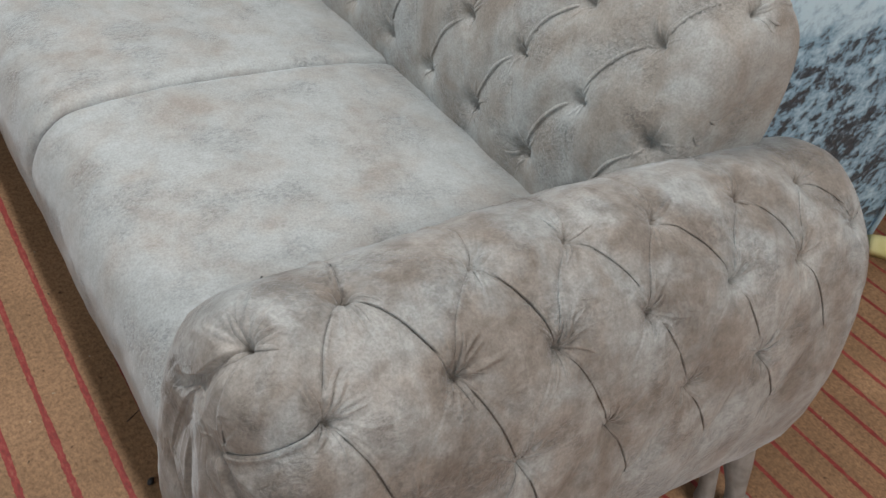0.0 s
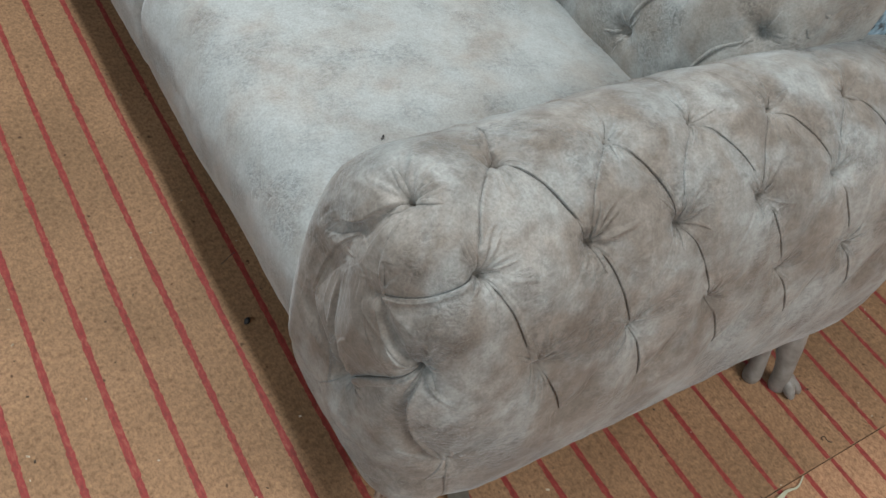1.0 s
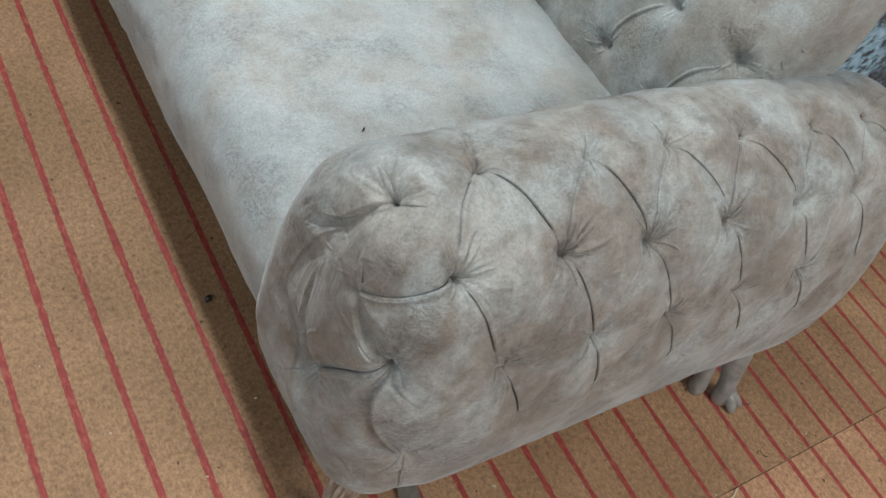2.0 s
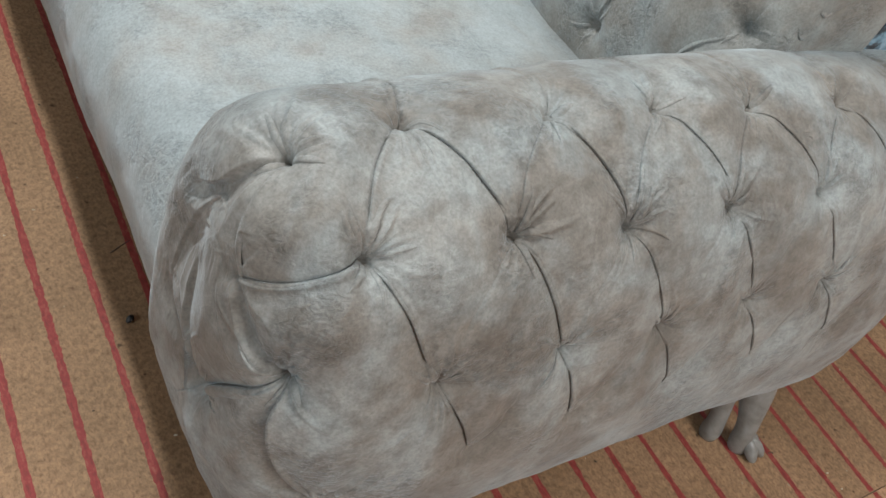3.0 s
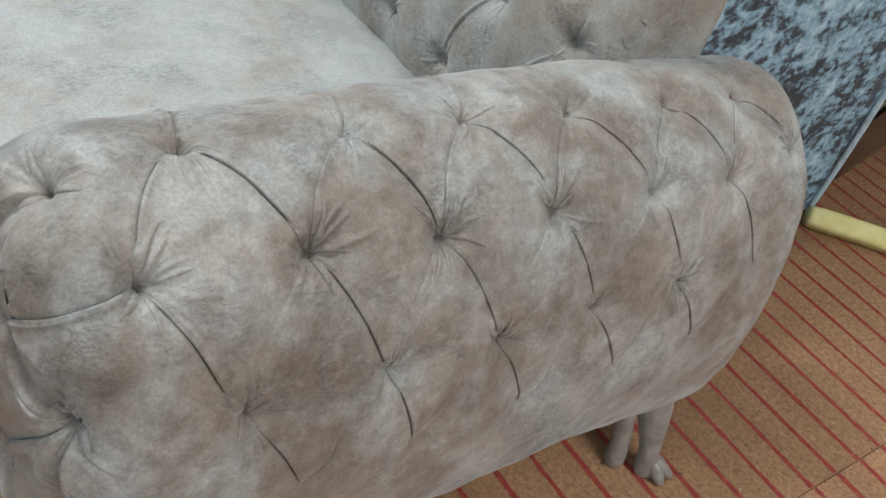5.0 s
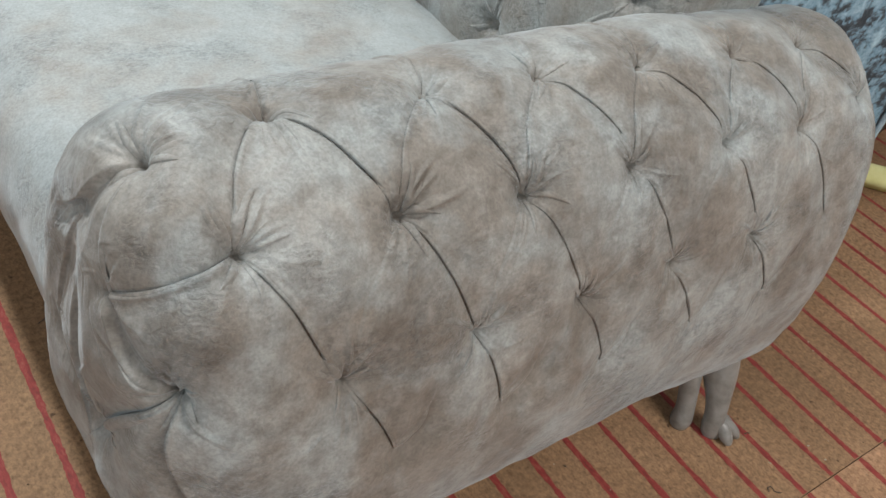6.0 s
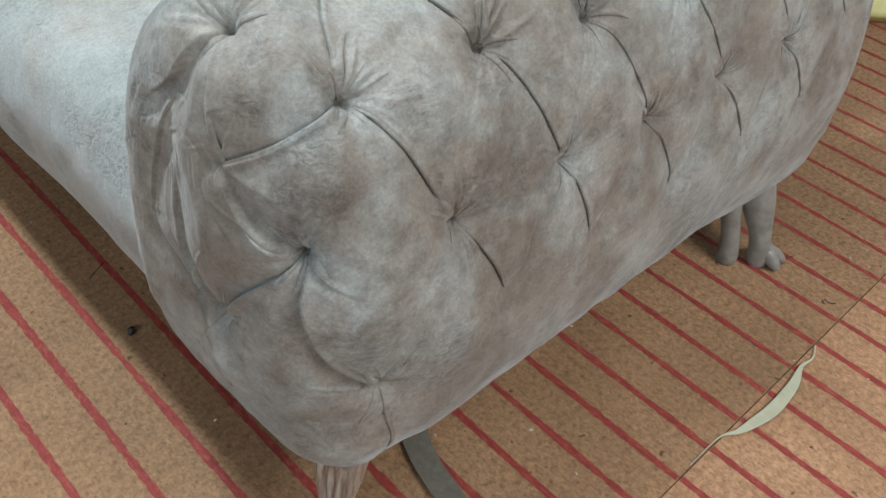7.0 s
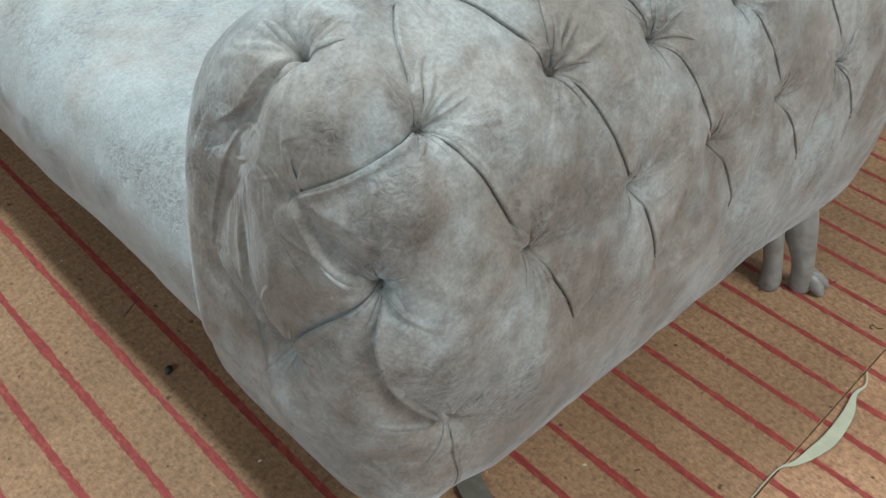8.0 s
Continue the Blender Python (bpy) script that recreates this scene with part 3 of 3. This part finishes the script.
def arm_grid(step):
    """The arm: swept, its front sloped and drawn in at the seat, then tufted."""
    g, n = roll_grid(ARM, ((0.87, 0.32), (0.90, 0.57)), 0.138, 1.215, 0.055, step, fine=(lambda r: int(np.argmax(r[:, 0])),))
    front = np.clip((0.55 - g[..., 0]) / 0.40, 0, 1) ** 0.7
    slope = np.interp(g[..., 2], (0.15, 0.165, 0.20, 0.25, 0.32, 0.42, 0.52, 0.60, 0.70), (0.082, 0.072, 0.047, 0.022, 0.006, 0.002, 0.005, 0.014, 0.034))
    g[..., 0] += slope * front
    # the outer front corner is drawn back
    full = np.interp(g[..., 2], (0.19, 0.30, 0.52, 0.66), (0.0, 1.0, 0.8, 0.3))
    x, y = g[..., 0].copy(), g[..., 1].copy()
    g[..., 0] += 0.046 * full * front * np.clip((0.85 - y) / 0.16, 0, 1) ** 2
    g[..., 1] += 0.026 * full * np.clip((0.34 - x) / 0.18, 0, 1) ** 2 * np.clip((0.87 - y) / 0.10, 0, 1)
    # the top falls away towards the back, the heel hangs lower
    rear = np.clip((g[..., 0] - 0.80) / 0.38, 0, 1)
    rear = rear * rear * (3 - 2 * rear)
    g[..., 2] -= 0.020 * rear * np.clip((g[..., 2] - 0.35) / 0.35, 0, 1)
    g[..., 0] -= 0.035 * rear * np.clip((0.64 - g[..., 2]) / 0.24, 0, 1)
    g[..., 2] -= 0.046 * rear * np.clip((0.36 - g[..., 2]) / 0.16, 0, 1)
    g[..., 1] -= 0.020 * front * np.clip((g[..., 1] - 0.88) / 0.15, 0, 1.2)
    for amp, scale, seed in ((0.0022, 11, 2.0), (0.0016, 27, 8.0), (0.0007, 48, 5.0)):
        g = wave(g, n, amp, scale, seed)
    g, lips = tuft(g, n, A + B + C[:6] + [D[0]] + [C0], pl, puff=0.017, dimple=0.012, hole=0.006, funnel=0.003, bowl=0.036, fold=0.003, wrinkle=0.0064, deep=((0, 0.013), (1, 0.006), (7, 0.006), (14, 0.014), (21, 0.018)), flats=(((0.150, 0.925, 0.53), 0.055, 0.010),), seed=3, creases=160 if step < 0.003 else 0)
    return g, n, lips


g, n, lips = arm_grid(0.002)
arm = grid_ob("arm", g, n, SUEDE, sofa, "diamond-tufted rolled arm with a pleated front")
pleat_lips(lips, SUEDE, arm, 1.0)
g, n, lips = arm_grid(0.006)
far_arm = grid_ob("arm", g, n, SUEDE, sofa, "diamond-tufted rolled arm with a pleated front")
far_arm.matrix_basis = Matrix.Translation((0, 2 * MID, 0)) @ Matrix.Diagonal((1, -1, 1, 1))

SEAT = [(0.26, 0.163), (0.215, 0.180), (0.183, 0.215), (0.163, 0.265), (0.156, 0.33), (0.160, 0.385), (0.190, 0.44), (0.26, 0.475), (0.45, 0.488), (0.70, 0.484), (0.89, 0.455), (0.93, 0.40), (0.93, 0.20), (0.90, 0.165), (0.5, 0.160)]
for y0, y1 in ((1.015, MID - 0.004), (MID + 0.004, 2 * MID - 1.015)):
    g, n = roll_grid(SEAT, ((0.32, 0.32), (0.80, 0.32)), y0, y1, 0.022, 0.007, swap=True)
    g = wave(g, n, 0.005, 6, y0)
    g = wave(g, n, 0.0012, 26, y0)
    grid_ob("seat_cushion", g, n, LITSEAT, sofa, "smooth padded seat section")

BACK = [(0.93, 0.30), (0.905, 0.42), (0.887, 0.54), (0.895, 0.685), (0.935, 0.80), (0.985, 0.88), (1.05, 0.912), (1.115, 0.885), (1.148, 0.80), (1.155, 0.70), (1.155, 0.45), (1.155, 0.20), (1.12, 0.165), (0.98, 0.165)]
L1 = [(0.885, 1.244 + 0.155 * i, 0.520) for i in range(-1, 7)]
L2 = [(0.90, 1.165 + 0.155 * i, 0.672) for i in range(0, 7)]
L3 = [(0.95, 1.083 + 0.155 * i, 0.795) for i in range(0, 8)]
L4 = [(1.03, 1.007 + 0.155 * i, 0.885) for i in range(0, 8)]
LAST = (0.903, 1.006, 0.676)
bl = [(LAST, L3[0], 0.35, 0.05), (L1[0], LAST, 1.0, -0.10)]
for i in range(8):
    bl.append((L3[i], L4[i], 1.0, -0.10))
    bl += [(L1[i], (0.905, L1[i][1] + 0.008, 0.44), 0.4, 0.0), (L4[i], (1.13, L4[i][1], 0.88), 0.6, 0.0)]
for i in range(7):
    bl += [(L1[i + 1], L2[i], 1.0, -0.10), (L2[i], L3[i], 1.0, -0.10), (L1[i], L2[i], 0.35, -0.1), (L3[i], L4[i + 1], 0.35, -0.1)]
    if i:
        bl.append((L2[i - 1], L3[i], 0.35, -0.1))
# the end: a tuck from the last button, a faint seam and small stray creases
bl += [(L4[0], (1.06, 0.975, 0.87), 1.0, 0.05), ((0.965, 0.985, 0.735), (0.990, 0.985, 0.73), 0.8, 0.15), ((0.950, 0.99, 0.70), (0.975, 0.985, 0.693), 0.8, 0.2)]
g, n = roll_grid(BACK, ((1.03, 0.54), (1.032, 0.58)), 0.975, 2 * MID - 0.975, 0.075, 0.0055, swap=True)
g = wave(g, n, 0.002, 11, 9.0)
g, lips = tuft(g, n, L1 + L2 + L3 + L4 + [LAST], bl, seed=5)
back = grid_ob("backrest", g, n, BACKSUEDE, sofa, "diamond-tufted scrolled backrest")
pleat_lips(lips, BACKSUEDE, back, 7.0)

# legs: fluted straight ones in front, carved curved ones behind, plain stays beside them
v, f = tube_ob("leg", [(0.245, 0.780, 0.225), (0.233, 0.777, 0.16), (0.224, 0.774, 0.10), (0.219, 0.773, 0.05), (0.218, 0.773, 0.012), (0.218, 0.773, 0.0)], [0.036, 0.031, 0.024, 0.0165, 0.0145, 0.011], LEG, sofa, 56, 0.13, 7)
mesh_ob("leg", v, f, LEGWOOD, sofa, "fluted brownish silvered wooden leg")
mesh_ob("leg", [(x, 2 * MID - y, z) for x, y, z in v], [q[::-1] for q in f], LEGWOOD, sofa, "fluted brownish silvered wooden leg")
v, f = tube_ob("leg", [(1.130, 0.795, 0.225), (1.132, 0.768, 0.165), (1.124, 0.735, 0.115), (1.114, 0.707, 0.070), (1.110, 0.695, 0.042), (1.112, 0.690, 0.018), (1.114, 0.688, 0.0)], [0.036, 0.037, 0.031, 0.0210, 0.0185, 0.0195, 0.017], LEG, sofa, 24, 0.03, 4)
for dx, dy, long in ((0.030, -0.030, 1.0), (0.036, -0.010, 0.95), (0.006, -0.034, 0.85)):
    toe = [(1.112, 0.694, 0.036), (1.113 + dx * 0.5, 0.691 + dy * 0.5, 0.026), (1.113 + dx * 0.88 * long, 0.690 + dy * 0.88, 0.015), (1.114 + dx * 1.1 * long, 0.689 + dy * 1.1, 0.005)]
    tv, tf = tube_ob("toe", toe, [0.010, 0.0125, 0.011, 0.006], LEG, sofa, 12)
    f += [tuple(i + len(v) for i in q) for q in tf]
    v = v + tv
mesh_ob("leg", v, f, LEG, sofa, "carved curved leg with toes, painted grey")
mesh_ob("leg", [(x, 2 * MID - y, z) for x, y, z in v], [q[::-1] for q in f], LEG, sofa, "carved curved leg with toes, painted grey")
v, f = tube_ob("leg", [(1.085, 0.785, 0.20), (1.080, 0.758, 0.11), (1.075, 0.735, 0.045), (1.073, 0.729, 0.016), (1.073, 0.728, 0.0)], [0.022, 0.0185, 0.0165, 0.019, 0.016], LEG, sofa, 20)
mesh_ob("leg", v, f, LEG, sofa, "plain round grey leg")
mesh_ob("leg", [(x, 2 * MID - y, z) for x, y, z in v], [q[::-1] for q in f], LEG, sofa, "plain round grey leg")

# ---- blue upholstered piece behind the sofa ----
blue = empty("blue_sofa", (1.74, 1.5, 0), "pale blue crushed velvet sofa end standing on the floor", "sofa")


def blue_part(name, dims, bevel, mat, label):
    bm = box_bm(*dims)
    bmesh.ops.subdivide_edges(bm, edges=bm.edges[:], cuts=5, use_grid_fill=True)
    bmesh.ops.bevel(bm, geom=[e for e in bm.edges if e.calc_face_angle(0) > 1], offset=bevel, segments=4, affect="EDGES", profile=0.5)
    ob = part(name, bm, mat, blue, label, smooth=True)
    ob.location = -Vector(blue.location)
    return ob


blue_part("side_panel", (1.268, 2.19, 1.12, 1.95, 0.004, 0.92), 0.016, BLUE, "crushed velvet side panel, paler towards its top")
v, f = tube_ob("piping", [(2.192, 1.118, 0.012), (2.194, 1.116, 0.20), (2.192, 1.117, 0.45), (2.193, 1.116, 0.70), (2.19, 1.118, 0.905)], [0.008, 0.009, 0.009, 0.009, 0.008], BLUE, blue, 10)
piping = mesh_ob("piping", v, f, PALEBLUE, blue, "pale blue piped edge")
piping.location = -Vector(blue.location)

# ---- loose things on the floor ----


def ribbon(name, pts, material, label, category, lift=0.0, thick=0.002):
    """A thin strip along a path of (x, y, z, width, tilt)."""
    p = spline(pts, 12 * len(pts), closed=False)
    v, f = [], []
    for i, (x, y, z, w, tilt) in enumerate(p):
        d = Vector(p[min(i + 1, len(p) - 1)][:3] - p[max(i - 1, 0)][:3]).normalized()
        s = Vector((d.y, -d.x, 0)).normalized()
        s = (s * math.cos(tilt) + Vector((0, 0, 1)) * math.sin(tilt)) * w / 2
        u = d.cross(s).normalized() * thick / 2
        if u.z < 0:
            u = -u
        o = Vector((x, y, z))
        v += [o - s - u, o + s - u, o + s + u, o - s + u]
    for i in range(len(p) - 1):
        for k in range(4):
            f.append((4 * i + k, 4 * i + (k + 1) % 4, 4 * i + 4 + (k + 1) % 4, 4 * i + 4 + k))
    f += [(3, 2, 1, 0), tuple(4 * len(p) - 4 + k for k in range(4))]
    return tagged(mesh_ob(name, v, f, material, smooth=False), label, category)


ribbon("webbing_strap", [(0.47, 0.90, 0.002, 0.040, 0.0), (0.428, 0.860, 0.002, 0.040, 0.0), (0.394, 0.815, 0.003, 0.040, 0.08), (0.372, 0.765, 0.005, 0.040, 0.14), (0.359, 0.705, 0.005, 0.040, 0.12), (0.344, 0.636, 0.004, 0.040, 0.05), (0.322, 0.54, 0.004, 0.040, 0.0), (0.30, 0.45, 0.005, 0.040, 0.0)], STRAP, "grey webbing strap trailing from under the sofa", "strap")
ribbon("fabric_strip", [(0.655, 0.519, 0.003, 0.001, 0), (0.726, 0.518, 0.004, 0.002, 0), (0.756, 0.505, 0.005, 0.008, 0), (0.79, 0.497, 0.006, 0.016, 0.05), (0.835, 0.491, 0.007, 0.020, 0.12), (0.90, 0.495, 0.006, 0.016, 0.1), (0.948, 0.506, 0.005, 0.006, 0), (0.98, 0.503, 0.004, 0.003, 0), (1.008, 0.514, 0.004, 0.002, 0)], RIBBON, "cream fabric offcut strip lying along the sheet joint", "offcut", thick=0.0016)
v, f = tube_ob("foam_strip", [(2.13, 1.088, 0.030), (2.155, 1.062, 0.031), (2.25, 0.968, 0.031), (2.33, 0.880, 0.031), (2.43, 0.775, 0.031)], [0.027, 0.031, 0.031, 0.030, 0.030], FOAM, None, 24, 0.09, 4)
tagged(mesh_ob("foam_strip", v, f, FOAM), "pale yellow foam offcut lying on the floor", "foam")
# clutter beyond the blue piece
bm = bmesh.new()
bmesh.ops.create_grid(bm, x_segments=12, y_segments=6, size=0.5)
for q in bm.verts:
    q.co = Vector((2.27 + (q.co.x + 0.5) * 0.8, 1.30 + 0.10 * math.sin(q.co.x * 5) - 0.16 * (q.co.y + 0.5), 0.006 + (q.co.y + 0.5) * 0.42))
bmesh.ops.solidify(bm, geom=bm.faces[:], thickness=0.006)
tagged(part("hardboard_sheet", bm, HARDBOARD, None, smooth=True), "bowed dark brown hardboard sheet leaning on its edge", "board")
tagged(part("storage_crate", box_bm(2.35, 3.1, 1.45, 1.95, 0, 0.62, 0.012), BLACK, None), "black crate standing among workshop clutter", "crate")
tagged(part("timber_batten", box_bm(2.30, 3.2, 1.39, 1.44, 0, 0.045, 0.003), FOAM, None), "pale timber batten lying on the floor", "batten")
# litter
tagged(mesh_ob("metal_clip", *tube_ob("clip", [(0.183, 1.224, 0.003), (0.189, 1.228, 0.006), (0.195, 1.235, 0.003)], [0.002, 0.006, 0.002], BLACK, None, 8), BLACK), "small black clip lying on the floor", "clip")
tagged(mesh_ob("thread", *tube_ob("thread", [(0.196, 1.372, 0.0012), (0.207, 1.378, 0.0016), (0.22, 1.386, 0.0012), (0.232, 1.392, 0.0012)], [0.0006] * 4, BLACK, None, 6), BLACK), "short dark thread lying on the floor", "thread")
tagged(mesh_ob("thread", *tube_ob("thread", [(1.112, 0.552, 0.002), (1.116, 0.558, 0.0025), (1.123, 0.556, 0.003), (1.121, 0.548, 0.0025), (1.126, 0.543, 0.002), (1.131, 0.540, 0.002)], [0.0007] * 6, BLACK, None, 6), BLACK), "curled dark thread lying on the floor", "thread")
tagged(mesh_ob("lint", *tube_ob("lint", [(0.336, 1.150, 0.486), (0.340, 1.153, 0.489), (0.344, 1.158, 0.486)], [0.0007, 0.0014, 0.0007], BLACK, None, 6), BLACK), "dark speck of lint on the seat", "lint")
rng = np.random.RandomState(11)
cv, cf = [], []
for k in range(420):
    x, y = rng.uniform(-0.4, 1.7), rng.uniform(-0.1, 2.0)
    top = 0.0003 if y < SEAM_Y else 0.0
    r = rng.uniform(0.0006, 0.0018) * (1.5 if rng.rand() < 0.08 else 1)
    a, l = rng.uniform(0, 6.28), rng.uniform(0.8, 2.6)
    o = len(cv)
    for dx, dy, dz in ((-l, -1, 0), (l, -0.8, 0), (l, 1, 0), (-l, 0.7, 0), (0.2, 0, 1.3)):
        cv.append((x + r * (dx * math.cos(a) - dy * math.sin(a)), y + r * (dx * math.sin(a) + dy * math.cos(a)), top + 0.0003 + r * dz))
    cf += [(o, o + 1, o + 4), (o + 1, o + 2, o + 4), (o + 2, o + 3, o + 4), (o + 3, o, o + 4), (o + 3, o + 2, o + 1, o)]
tagged(mesh_ob("sawdust_crumbs", cv, cf, CRUMB, smooth=False), "scattered pale and dark wood crumbs on the floor", "crumbs", kind="stuff")
